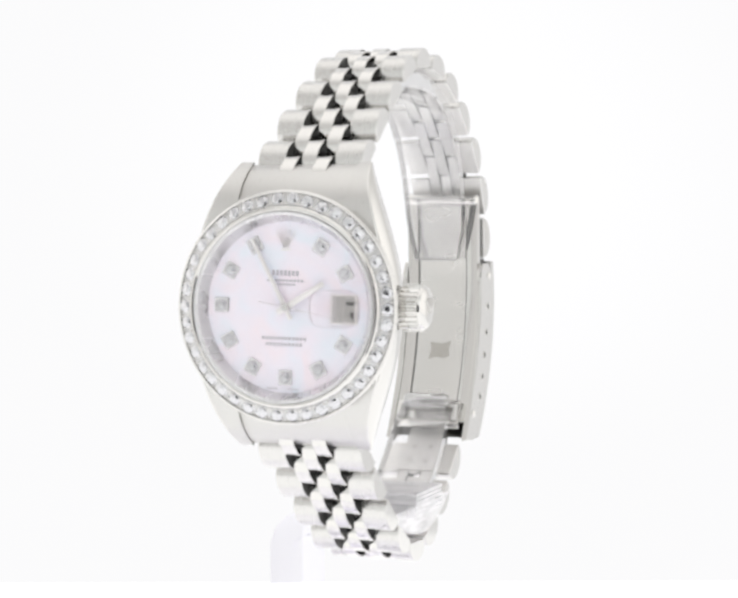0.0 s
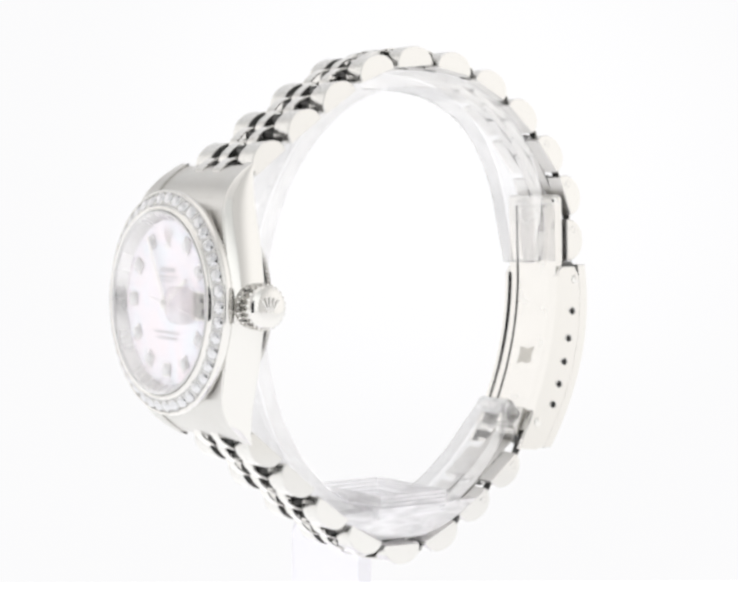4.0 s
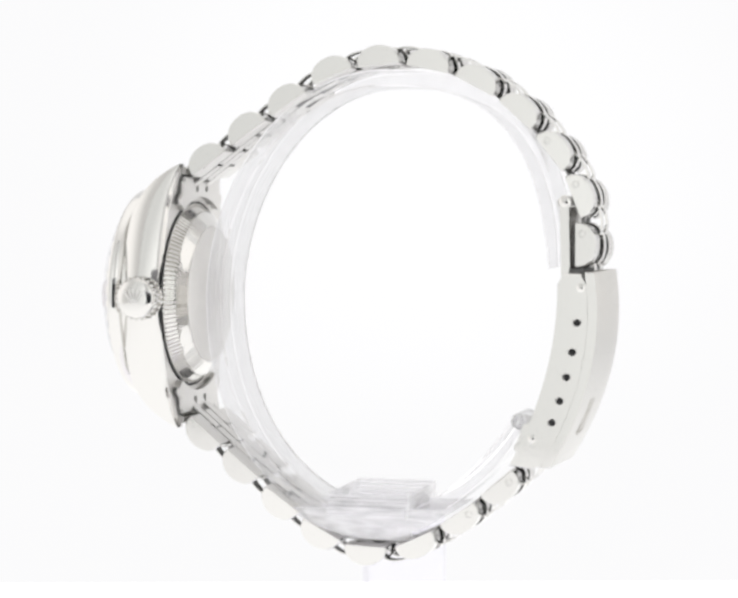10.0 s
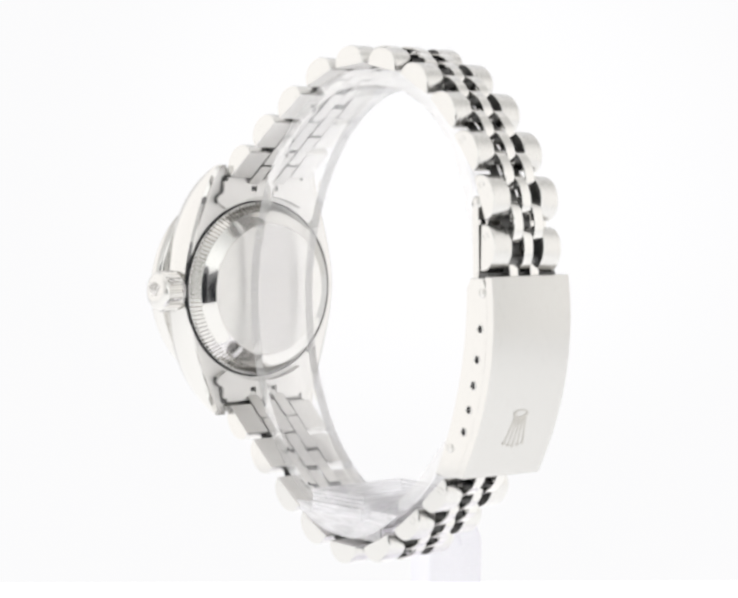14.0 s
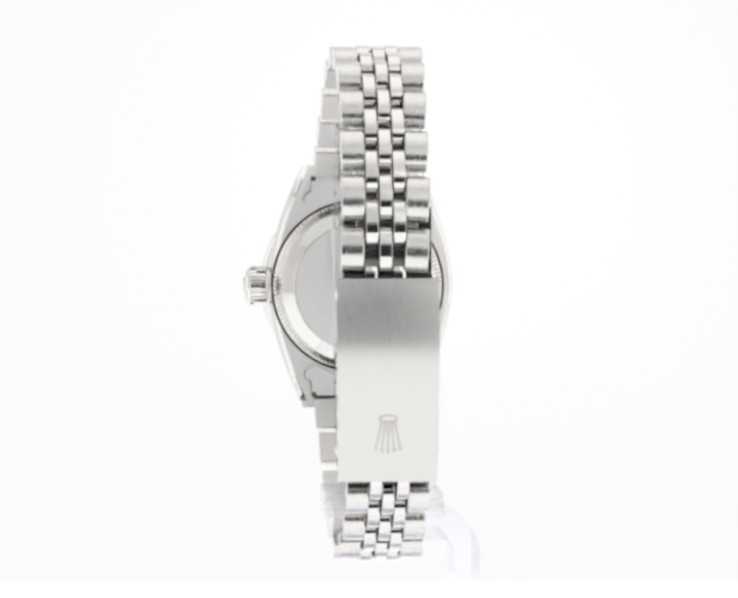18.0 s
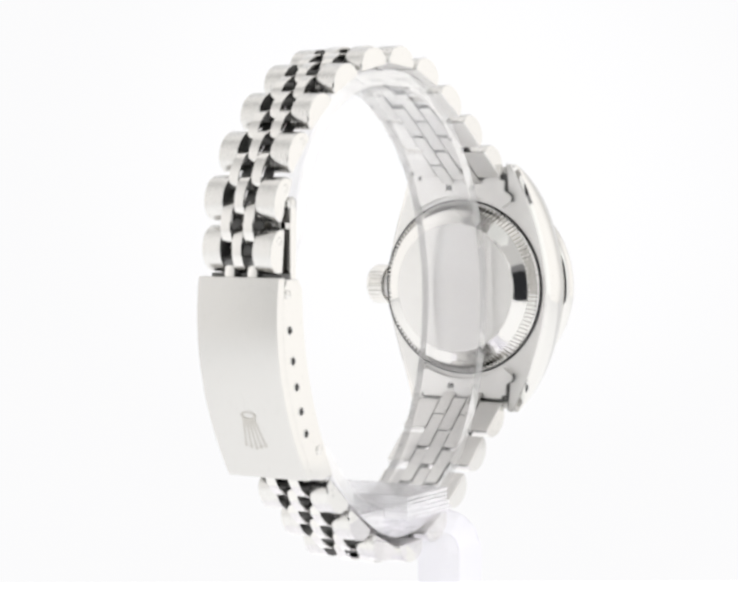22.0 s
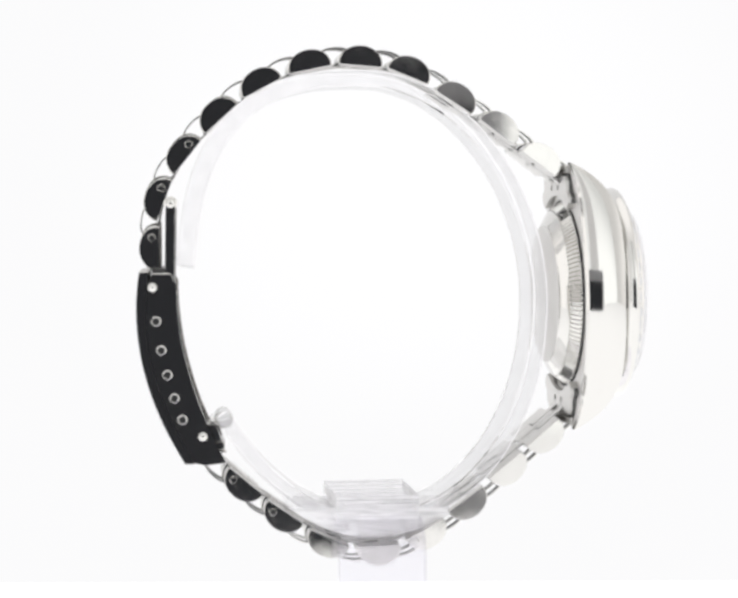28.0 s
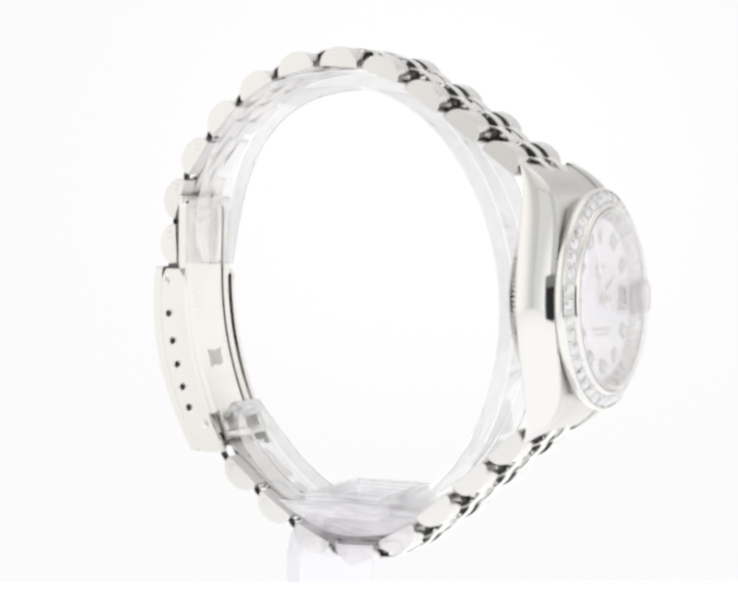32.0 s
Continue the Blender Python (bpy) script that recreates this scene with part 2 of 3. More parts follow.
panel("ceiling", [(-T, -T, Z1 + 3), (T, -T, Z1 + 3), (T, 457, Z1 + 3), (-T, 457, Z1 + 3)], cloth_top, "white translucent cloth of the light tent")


def sweep_mesh():
    """Floor sheet that rises in one curve into the back of the tent."""
    path = [(226, Z0 - 1.5)] + [(300 + 160 * math.sin(radians(9 * i)), Z0 + 160 - 160 * math.cos(radians(9 * i))) for i in range(11)] + [(460, Z1 + 1)]
    bm = bmesh.new()
    rows = [[bm.verts.new((x, y, z)) for x in (-T - 1, T + 1)] for y, z in path]
    for p, q in zip(rows, rows[1:]):
        bm.faces.new((p[0], p[1], q[1], q[0]))
    return bm


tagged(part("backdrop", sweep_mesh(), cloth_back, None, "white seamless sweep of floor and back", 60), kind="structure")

# the sheet emits light itself, standing in for lamplight on white paper
tagged(part("floor", box(-T - 1, T + 1, -T - 1, 226, Z0 - 2, Z0, 0.5), cloth_floor, None, "white self-glowing sheet on the floor of the light tent"), kind="structure")

# unseen boards, added only so the steel mirrors dark and grey areas
dark_board = box(-76, 74, -294, -290, -76, 54, 1.0)
tagged(part("camera_shroud", dark_board, felt, None, "unseen black felt board added round the lens for its reflection"), category="board", kind="structure")

grey_board = box(-94, 86, -298, -294.5, -78, 86, 1.0)
tagged(part("camera_hood", grey_board, grey_felt, None, "unseen grey board added to soften the dark reflection"), category="board", kind="structure")

flap = box(-44, 42, -300, -297, 88, 470, 1.0)
tagged(part("front_flap", flap, grey_cloth, None, "unseen grey flap added above the lens for its reflection"), category="flap", kind="structure")

turntable = tagged(new("turntable"), "round clear acrylic turntable with white foot under the stand", "turntable")
part("disc", lathe([(0.01, -64), (35, -64), (36, -63.4), (36, -60.8), (35.4, -60.2), (0.01, -60.2)], 96, "z"), acrylic_leg, turntable, "clear acrylic disc")
part("foot", lathe([(0.01, -78), (9, -78), (9, -64), (0.01, -64)], 48, "z"), white_paint, turntable, "white foot")

# ---- the wristwatch ----
watch = tagged(new("wristwatch"), "steel wristwatch with pearl dial and diamond bezel on clear stand", "wristwatch")
HX, HZ = 0.3, 0.55        # centre of the watch head
CASE_BACK = -24.65


def case_half(z):
    return 13.0 - 4.7 * (abs(z) / 16.6) ** 1.65


def case_front(z):
    return -29.85 + 6.1 * (abs(z) / 16.9) ** 5.5


def case_back(z):
    return CASE_BACK + 0.9 * (abs(z) / 16.8) ** 6


def case_sweep(zs, inner=None):
    """Sections of the case along z: flat flank between a rounded shoulder and a back chamfer."""
    bm = bmesh.new()
    rings = []
    for z in zs:
        xo, yf, yb = case_half(z), case_front(z), case_back(z)
        k = (yb - yf) / 5.6
        half = [(0.95, 0.0), (0.75, 0.06 * k)]
        half += [(6.95 * (1 - math.cos(radians(a))) * k, (2.75 + 6.95 * math.sin(radians(a))) * k) for a in (-20, -16, -12, -8, -4, 0, 4, 8, 12, 16, 20, 23)]
        half += [(0.66 * k, 5.47 * k), (0.8 * k, 5.58 * k), (1.5 * k, 5.6 * k)]
        if inner is None:
            ring = [(xo - d, yb - h) for d, h in half] + [(d - xo, yb - h) for d, h in reversed(half)]
        else:
            s = 1 if inner > 0 else -1
            ring = [(s * max(xo - d, abs(inner) + 0.05), yb - h) for d, h in half] + [(inner, yf), (inner, yb)]
        rings.append([bm.verts.new((x, y, z + HZ)) for x, y in ring])
    n = len(rings[0])
    back, front = n - 1, (15, 16, 17) if inner is None else (15, 16)
    for a, c in zip(rings, rings[1:]):
        for i in range(n):
            bm.faces.new((a[i], a[(i + 1) % n], c[(i + 1) % n], c[i])).material_index = 1 if i == back else 2 if i in front else 0
    bm.faces.new(rings[0])
    bm.faces.new(rings[-1])
    return bm


case = part("case", case_sweep([-12.4 + 24.8 * i / 40 for i in range(41)]), [polished, satin, brushed_up], watch, "polished steel barrel case", 14)
for s in (-1, 1):
    for side in (-6.65, 6.65):
        part("lug", case_sweep([s * (12.4 + 4.4 * i / 14) for i in range(15)], side), [polished, satin, brushed_up], case, "", 14)

# bezel, crystal and dial
def bored(ob, r, y0, y1):
    """Sinks a round bore into a part, for the dial."""
    cutter = part("cutter", lathe([(0.01, y0), (r, y0), (r, y1), (0.01, y1)], 96, "y", (HX, 0, HZ)), polished, None)
    mod = ob.modifiers.new("bore", "BOOLEAN")
    mod.object, mod.solver = cutter, "EXACT"
    bpy.context.view_layer.update()
    me = bpy.data.meshes.new_from_object(ob.evaluated_get(bpy.context.evaluated_depsgraph_get()))
    ob.modifiers.clear()
    ob.data = me
    bpy.data.objects.remove(cutter)


bored(case, 10.98, -28.0, -33.0)
seat = part("bezel_seat", closed_lathe([(12.2, -28.2), (12.5, -30.1), (11.0, -30.1), (11.0, -28.2)], 128, "y", (HX, 0, HZ)), polished, case, "round seat under the bezel")
bezel = part("bezel", closed_lathe([(12.6, -29.85), (12.95, -29.95), (13.2, -30.15), (13.33, -30.35), (13.43, -30.58), (13.5, -30.83), (13.52, -31.05), (13.49, -31.22), (13.41, -31.36), (13.29, -31.43), (13.17, -31.4), (13.10, -31.2), (11.72, -31.94), (11.67, -32.12), (11.47, -32.36), (11.27, -32.4),
                                    (10.98, -32.25), (10.97, -29.9)], 128, "y", (HX, 0, HZ)), [polished], watch, "polished steel ring set with diamonds", 32)
part("gem_setting", closed_lathe([(13.10, -31.23), (11.73, -31.97), (11.73, -31.7), (13.10, -30.96)], 128, "y", (HX, 0, HZ)), gem_bed, bezel, "beaded setting between the diamonds")


def gem_mesh(r):
    """A round stone: flat table, slanted crown in two rows of facets, low girdle."""
    bm = bmesh.new()
    loops = []
    for k, (q, h) in enumerate(((r, 0.2), (r, 0.0), (r * 0.7, -0.24), (r * 0.4, -0.33), (0.0005, -0.34))):
        turn = 0.5 * (k == 2)
        loops.append([bm.verts.new((q * math.cos(2 * math.pi * (i + turn) / 8), h, q * math.sin(2 * math.pi * (i + turn) / 8))) for i in range(8)])
    for k, (a, b) in enumerate(zip(loops, loops[1:])):
        for i in range(8):
            j = (i + 1) % 8
            if k in (1, 2):
                u, v = (a, b) if k == 1 else (b, a)
                bm.faces.new((u[i], u[j], v[i]))
                bm.faces.new((v[i], u[j], v[j]))
            else:
                bm.faces.new((a[i], a[j], b[j], b[i]))
    return bm


rng = random.Random(7)
first_gem = None
N_GEM = 42
SLOPE = 28.2
first_bead = None
for i in range(N_GEM):
    a = 2 * math.pi * i / N_GEM
    m = Matrix.Translation(Vector((12.42 * math.cos(a) + HX, -31.53, 12.42 * math.sin(a) + HZ)) * MM) @ Matrix.Rotation(-a, 4, "Y") @ Matrix.Rotation(radians(SLOPE), 4, "Z") @ Matrix.Rotation(0.7 * i, 4, "Y")
    m = m @ Matrix.Rotation(radians(rng.uniform(-13, 13)), 4, "X") @ Matrix.Rotation(radians(rng.uniform(-13, 13)), 4, "Z")
    if first_gem is None:
        first_gem = part("diamond", gem_mesh(0.87), gem, bezel, "", 5)
        first_gem.matrix_basis = m
    else:
        twin(first_gem, m)
    a += math.pi / N_GEM
    for r, d in ((11.95, 0.02), (12.88, 0.02), (11.95, -0.02), (12.88, -0.02)):
        y = -31.2 - (13.1 - r) * 0.54
        m = mm(r * math.cos(a + d) + HX, y, r * math.sin(a + d) + HZ)
        if first_bead is None:
            ball = bmesh.new()
            bmesh.ops.create_icosphere(ball, subdivisions=1, radius=0.17)
            first_bead = part("bead", ball, polished, bezel, "small steel bead that holds the stones")
            first_bead.matrix_basis = m
        else:
            twin(first_bead, m)

part("inner_ring", closed_lathe([(10.94, -31.95), (10.6, -31.9), (9.85, -30.62), (9.95, -30.2), (10.94, -30.2)], 128, "y", (HX, 0, HZ)), bright_satin, watch, "satin steel ring round the dial")
dial = part("dial", lathe([(0.01, -30.5), (9.95, -30.5), (9.95, -30.0), (0.01, -30.0)], 96, "y", (HX, 0, HZ)), pearl, watch, "pink-white mother-of-pearl dial")
crystal = part("crystal", lathe([(0.01, -31.9), (10.9, -31.9), (10.9, -32.55), (10.6, -32.8), (0.01, -32.8)], 96, "y", (HX, 0, HZ)), glass, watch, "clear flat watch crystal")
crystal.visible_shadow = False
part("crystal_gasket", closed_lathe([(10.97, -32.5), (10.97, -31.2), (10.8, -31.2), (10.8, -32.5)], 128, "y", (HX, 0, HZ)), gasket_white, watch, "pale ring round the crystal")


def lens_mesh():
    bm = bmesh.new()
    n, rows = 40, []
    for k, (s, h) in enumerate(((1, -32.82), (1, -33.2), (0.92, -33.5), (0.7, -33.75), (0.35, -33.9), (0.001, -33.95))):
        ring = []
        for i in range(n):
            a = 2 * math.pi * i / n
            c, d = math.cos(a), math.sin(a)
            ring.append(bm.verts.new((7.0 + s * 3.0 * math.copysign(abs(c) ** 0.6, c), h, HZ + s * 2.2 * math.copysign(abs(d) ** 0.6, d))))
        rows.append(ring)
    for a, b in zip(rows, rows[1:]):
        for i in range(n):
            bm.faces.new((a[i], a[(i + 1) % n], b[(i + 1) % n], b[i]))
    bm.faces.new(rows[0])
    return bm


lens = part("date_lens", lens_mesh(), lens_glass, crystal, "small magnifying lens over the date")
lens.visible_shadow = False

date = part("date_window", box(5.9, 8.6, -30.62, -30.4, HZ - 1.5, HZ + 1.5), date_card, dial, "grey date disc in its window")
for x0, x1, z0, z1 in ((5.65, 5.9, -1.7, 1.7), (8.6, 8.95, -1.7, 1.7), (5.9, 8.6, 1.5, 1.7), (5.9, 8.6, -1.7, -1.5)):
    part("date_frame", box(x0, x1, -30.66, -30.4, HZ + z0, HZ + z1), silver_light, date)
part("date_mark", box(7.6, 8.5, -30.66, -30.61, HZ + 0.5, HZ + 0.85), black_print, date)
part("date_mark", box(8.1, 8.5, -30.66, -30.61, HZ - 0.95, HZ - 0.25), black_print, date)

# hour markers: a square steel cup with a diamond in it
cup = None
for h in (1, 2, 4, 5, 6, 7, 8, 9, 10, 11):
    a = radians(90 - 30 * h)
    m = mm(HX + 8.1 * math.cos(a), -30.5, HZ + 8.1 * math.sin(a)) @ Matrix.Rotation(-a, 4, "Y")
    if cup is None:
        bm = box(-0.88, 0.88, -0.24, 0.05, -0.84, 0.84, 0.1)
        cup = part("hour_marker", bm, marker_steel, dial, "square silver hour marker with a diamond")
        stone = part("marker_diamond", gem_mesh(0.7), gem, cup, "", 5)
        stone.matrix_basis = mm(0, -0.24, 0)
        cup.matrix_basis = m
    else:
        c = twin(cup, m)
        s = twin(stone, parent=c)

# emblem at twelve as a plain fan, print as plain bars
fan = bmesh.new()
for i in range(5):
    a = radians(-26 + 13 * i)
    x0, z0, x1, z1 = 0.45 * math.sin(a), 6.9, 2.6 * math.sin(a), 6.9 + 2.1 * math.cos(a)
    vs = [fan.verts.new((x, -30.56, z + HZ)) for x, z in ((x0 - 0.12, z0), (x0 + 0.12, z0), (x1 + 0.07, z1), (x1 - 0.07, z1))]
    fan.faces.new(vs)
bmesh.ops.solidify(fan, geom=fan.faces[:], thickness=0.07)
box(-0.55, 0.55, -30.58, -30.48, 6.5 + HZ, 6.8 + HZ, 0, fan)
part("emblem", fan, silver_light, dial, "raised silver emblem at twelve")
for x, z, w, h in ((0, 3.9, 3.4, 0.62), (0, 3.05, 4.6, 0.26), (0, 2.6, 2.6, 0.24), (0, -3.6, 5.6, 0.34), (0, -4.3, 4.6, 0.34), (-1.3, -9.42, 1.3, 0.16), (1.3, -9.42, 1.3, 0.16)):
    n = max(5, round(w / 0.46))
    line = bmesh.new()
    for i in range(n):
        cx = x - w / 2 + w * (i + 0.5) / n
        box(cx - w / n * 0.36, cx + w / n * 0.36, -30.53, -30.49, HZ + z - h / 2, HZ + z + h / 2, 0, line)
    part("print_line", line, grey_print, dial, "line of small grey print")


def pointer(name, length, tail, w0, w1, y, deg, label):
    """A hand of the watch: a tapered bar with a ridge, turned deg from twelve."""
    bm = bmesh.new()
    top = [bm.verts.new(p) for p in ((-w0 / 2, y, -tail), (w0 / 2, y, -tail), (w1 / 2, y, length), (-w1 / 2, y, length))]
    ridge = [bm.verts.new(p) for p in ((0, y - 0.1, -tail), (0, y - 0.1, length))]
    back = [bm.verts.new((v.co.x, y + 0.1, v.co.z)) for v in top]
    bm.faces.new((top[0], ridge[0], ridge[1], top[3]))
    bm.faces.new((ridge[0], top[1], top[2], ridge[1]))
    bm.faces.new((top[0], top[1], ridge[0]))
    bm.faces.new((top[2], top[3], ridge[1]))
    for i in range(4):
        bm.faces.new((top[i], top[(i + 1) % 4], back[(i + 1) % 4], back[i]))
    bm.faces.new(back)
    ob = part(name, bm, silver_light, watch, label, 5)
    ob.matrix_basis = mm(HX, 0, HZ) @ Matrix.Rotation(radians(deg), 4, "Y")
    return ob


pointer("hour_hand", 5.4, 1.2, 0.75, 0.6, -30.75, 57.5, "short silver baton hand")
pointer("minute_hand", 8.8, 1.5, 0.6, 0.42, -30.95, -29.0, "long silver baton hand")
pointer("second_hand", 8.2, 3.3, 0.14, 0.07, -31.1, 100.0, "thin silver sweep hand")
part("hand_boss", lathe([(0.01, -31.3), (0.3, -31.3), (0.42, -31.15), (0.3, -31.0), (0.3, -29.7), (0.01, -29.7)], 24, "y", (HX, 0, HZ)), polished, watch)

# winding crown
crown_body = lathe([(0.01, 16.2), (1.5, 16.15), (2.0, 16.02), (2.35, 15.8), (2.5, 15.55), (2.52, 15.45), (2.74, 15.38), (2.76, 15.25), (2.76, 13.35), (2.65, 13.15), (2.3, 13.05), (0.01, 13.05)], 96, "x", (0, -26.7, HZ),
                             None, lambda i, r: r - (0.28 if r > 2.7 and i % 4 in (0, 1) else 0))
crown = part("crown", crown_body, polished, watch, "fluted winding crown", 25)
part("crown_tube", lathe([(0.01, 13.4), (2.2, 13.4), (2.2, 12.2), (0.01, 12.2)], 32, "x", (0, -26.7, HZ)), satin, crown)
fan = bmesh.new()
for i in range(5):
    a = radians(-32 + 16 * i)
    q = [(-26.7 + math.sin(a) * r - 0.11 * s, HZ - 1.0 + math.cos(a) * r) for r, s in ((0.5, 1), (0.5, -1), (2.2, -1), (2.2, 1))]
    prism(q, 15.9, 16.36, 0, 0, fan)
part("crown_emblem", fan, satin, crown, "raised emblem")

# screw back
def flute(i, r):
    """Fine grooves round the sloping rim of the screw back."""
    return r - (0.0, 0.0, 0.36, 0.36)[i % 4] * (10.75 < r < 11.72)


BX = HX + 0.2
back = part("case_back", lathe([(0.01, -24.75), (11.75, -24.75), (11.75, -24.4), (11.7, -24.3), (10.8, -23.2), (10.65, -23.03), (10.45, -22.91), (9.9, -22.61), (9.1, -22.18), (8.98, -22.11), (8.9, -22.05), (0.01, -22.05)], 480, "y",
                                (BX, 0, HZ), None, flute), [polished], watch, "fluted steel screw back", 14)
part("back_plate", lathe([(0.01, -22.15), (8.85, -22.15), (8.8, -22.01), (8.5, -21.97), (0.01, -21.95)], 96, "y", (BX, 0, HZ)), satin, back, "satin steel disc of the back")
# black ring paints the shade in the gap between case and back
part("gasket", closed_lathe([(12.1, -24.8), (12.06, -24.5), (11.8, -24.42), (11.75, -24.8)], 96, "y", (BX, 0, HZ)), hole_shade, back, "shade-coloured ring in the gap round the back")

# ---- bracelet: half-round links; y, z of the middle of the flat inner side and the slope ----
UPPER = ((-20.15, 17.1, 36.8), (-14.86, 21.02, 35.9), (-9.53, 24.62, 33.3), (-3.81, 28.03, 22.0), (2.12, 29.4, 5.0), (8.32, 28.93, -11.6),
         (14.28, 26.75, -28.3), (19.48, 23.02, -41.8), (23.75, 18.25, -51.5), (26.75, 12.95, -69.0), (27.3, 7.1, -90.0))
LOWER = ((-20.68, -16.68, -40.1), (-15.84, -20.79, -39.2), (-10.8, -25.1, -36.6), (-5.64, -28.85, -28.6), (0.2, -30.88, -2.0), (6.4, -29.82, 24.6),
         (11.93, -26.45, 34.6), (16.97, -22.41, 39.5))
LEN, HIGH = 5.5, 2.55


def link_profile(length=LEN, high=HIGH, n=20, full=1.0):
    """Half-round section on a flat base; full below one squares it off."""
    c = length / 2
    pts = [(-c + 0.1, 0.0), (c - 0.1, 0.0)]
    for i in range(n + 1):
        a = math.pi * i / n
        pts.append((c * math.copysign(abs(math.cos(a)) ** full, math.cos(a)), 0.22 + (high - 0.22) * math.sin(a) ** (0.9 * full)))
    return pts


def link_pose(y, z, slope, down, x=0.0):
    """The link's own space: x across the band, y along it, z outward."""
    m = Matrix.Translation(Vector((x, y, z)) * MM) @ Matrix.Rotation(radians(slope), 4, "X")
    return m @ Matrix.Rotation(math.pi, 4, "Y") if down else m


def tube(pts, x0, x1, wall=0.32):
    """A folded hollow link: the profile as a thin shell without end caps."""
    cy, cz = 0.0, 1.0
    bm = bmesh.new()
    size = max(abs(p[0]) for p in pts)
    k = 1 - wall / size
    e = 0.07
    ke = 1 - e / size
    rows = [(x0, k, 1), (x0, ke, 0), (x0 + e, 1, 0), (x1 - e, 1, 0), (x1, ke, 0), (x1, k, 1)]
    rings = [[bm.verts.new((x, cy + (p[0] - cy) * q, cz + (p[1] - cz) * q)) for p in pts] for x, q, _ in rows]
    n = len(pts)
    for j in range(6):
        a, b = rings[j], rings[(j + 1) % 6]
        for i in range(n):
            # the bore takes the shade colour
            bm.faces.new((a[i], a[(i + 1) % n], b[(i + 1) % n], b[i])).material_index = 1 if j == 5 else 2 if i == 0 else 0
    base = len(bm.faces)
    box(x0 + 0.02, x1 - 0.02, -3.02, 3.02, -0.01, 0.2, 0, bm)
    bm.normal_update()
    # top of the base coloured as shade, so the gaps above look deep
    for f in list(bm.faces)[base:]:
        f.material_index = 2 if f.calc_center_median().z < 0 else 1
    return bm


def half_width(i, lo, step):
    return max(lo, 6.6 - step * i)


loose = random.Random(3)


def bracelet(rows, down, lo, step, lie):
    """Rows of links; step narrows the band from row to row, lie shifts each row sideways."""
    n = len(rows)
    for i, (y, z, slope) in enumerate(rows):
        w, m = half_width(i, lo, step), link_pose(y, z, slope, down, lie[i])
        tilt = loose.uniform(-0.5, 0.5), loose.uniform(-0.45, 0.45)
        for s in (-1, 1):
            a, b = sorted((s * w, s * 0.472 * w))
            # inner end cap coloured dark for the shade between the columns
            ob = part("outer_link", prism(link_profile(), a, b, 0.13, (2, 1) if s > 0 else (1, 2), None, 3), [brushed, polished, shaded_steel, satin], watch, "brushed half-round steel link with polished end", 18)
            far = i / (n - 1)
            if down:
                splay = 1.4 - 1.0 * far if s > 0 else -2.6 if i in (2, 3) else 0.0
            else:
                splay = 2.2 - 3.0 * far if s > 0 else -1.2 - 2.3 * min(1, 2 * far) - {2: 0.8, 3: 0.7}.get(i, 0)
            ob.matrix_basis = m @ Matrix.Rotation(radians(tilt[0] + (2.6 if not down and i == n - 1 else 0)), 4, "Y") @ Matrix.Rotation(radians(splay + tilt[1]), 4, "Z")
            if (not down and i >= n - 3) or (down and i >= n - 2):
                pin = part("pin_end", lathe([(0.01, 0.02), (0.3, 0.02), (0.36, -0.03), (0.43, 0.05), (0.5, -0.02), (0.5, -0.1), (0.01, -0.1)], 20, "x"), polished, ob, "round pin end", 15)
                pin.matrix_basis = mm(s * w, -1.35 if not down else 1.35, 0.95) @ Matrix.Rotation(0 if s > 0 else math.pi, 4, "Z")
        if not down and n - 5 <= i < n - 1:
            # black bar laid on as the shade in the slot
            slot = part("pin_slot", box(-0.02, 0.03, -0.42, 0.42, -0.07, 0.07), hole_shade, watch, "shade-coloured bar for the slot of a link pin")
            slot.matrix_basis = m @ mm(-w, -1.3, 0.95, 25 * (i % 3))
        part("centre_link", tube(link_profile(5.6, 2.6, 20, 0.88), -0.14 * w, 0.14 * w), [polished, shaded_steel, satin], watch, "polished half-round steel link", 18).matrix_basis = m
        for q in (-1.5, 1.5):
            # pins in shade colour fill the gaps
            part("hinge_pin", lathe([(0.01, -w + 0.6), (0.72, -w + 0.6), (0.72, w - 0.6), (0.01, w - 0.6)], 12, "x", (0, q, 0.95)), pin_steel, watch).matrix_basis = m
    for i in range(n - 1):
        (y0, z0, s0), (y1, z1, s1) = rows[i], rows[i + 1]
        w = (half_width(i, lo, step) + half_width(i + 1, lo, step)) / 2
        bulge = 0.16 * abs(s1 - s0) / 10
        s = (s0 + s1) / 2
        k = 1 if not down else -1
        y, z = (y0 + y1) / 2 - k * bulge * math.sin(radians(s)), (z0 + z1) / 2 + k * bulge * math.cos(radians(s))
        for side in (-1, 1):
            a, b = sorted((side * 0.175 * w, side * 0.455 * w))
            part("inner_link", tube(link_profile(5.6, 2.5, 20, 0.88), a, b), [polished, shaded_steel, satin], watch, "polished half-round steel link", 18).matrix_basis = link_pose(y, z, s, down, (lie[i] + lie[i + 1]) / 2)


bracelet(UPPER, False, 5.04, 0.23, (0.0, -0.04, -0.1, -0.15, -0.2, -0.22, -0.15, -0.05, 0.15, 0.25, 0.3))
bracelet(LOWER, True, 5.03, 0.27, [-0.6 * i / 7 for i in range(8)])
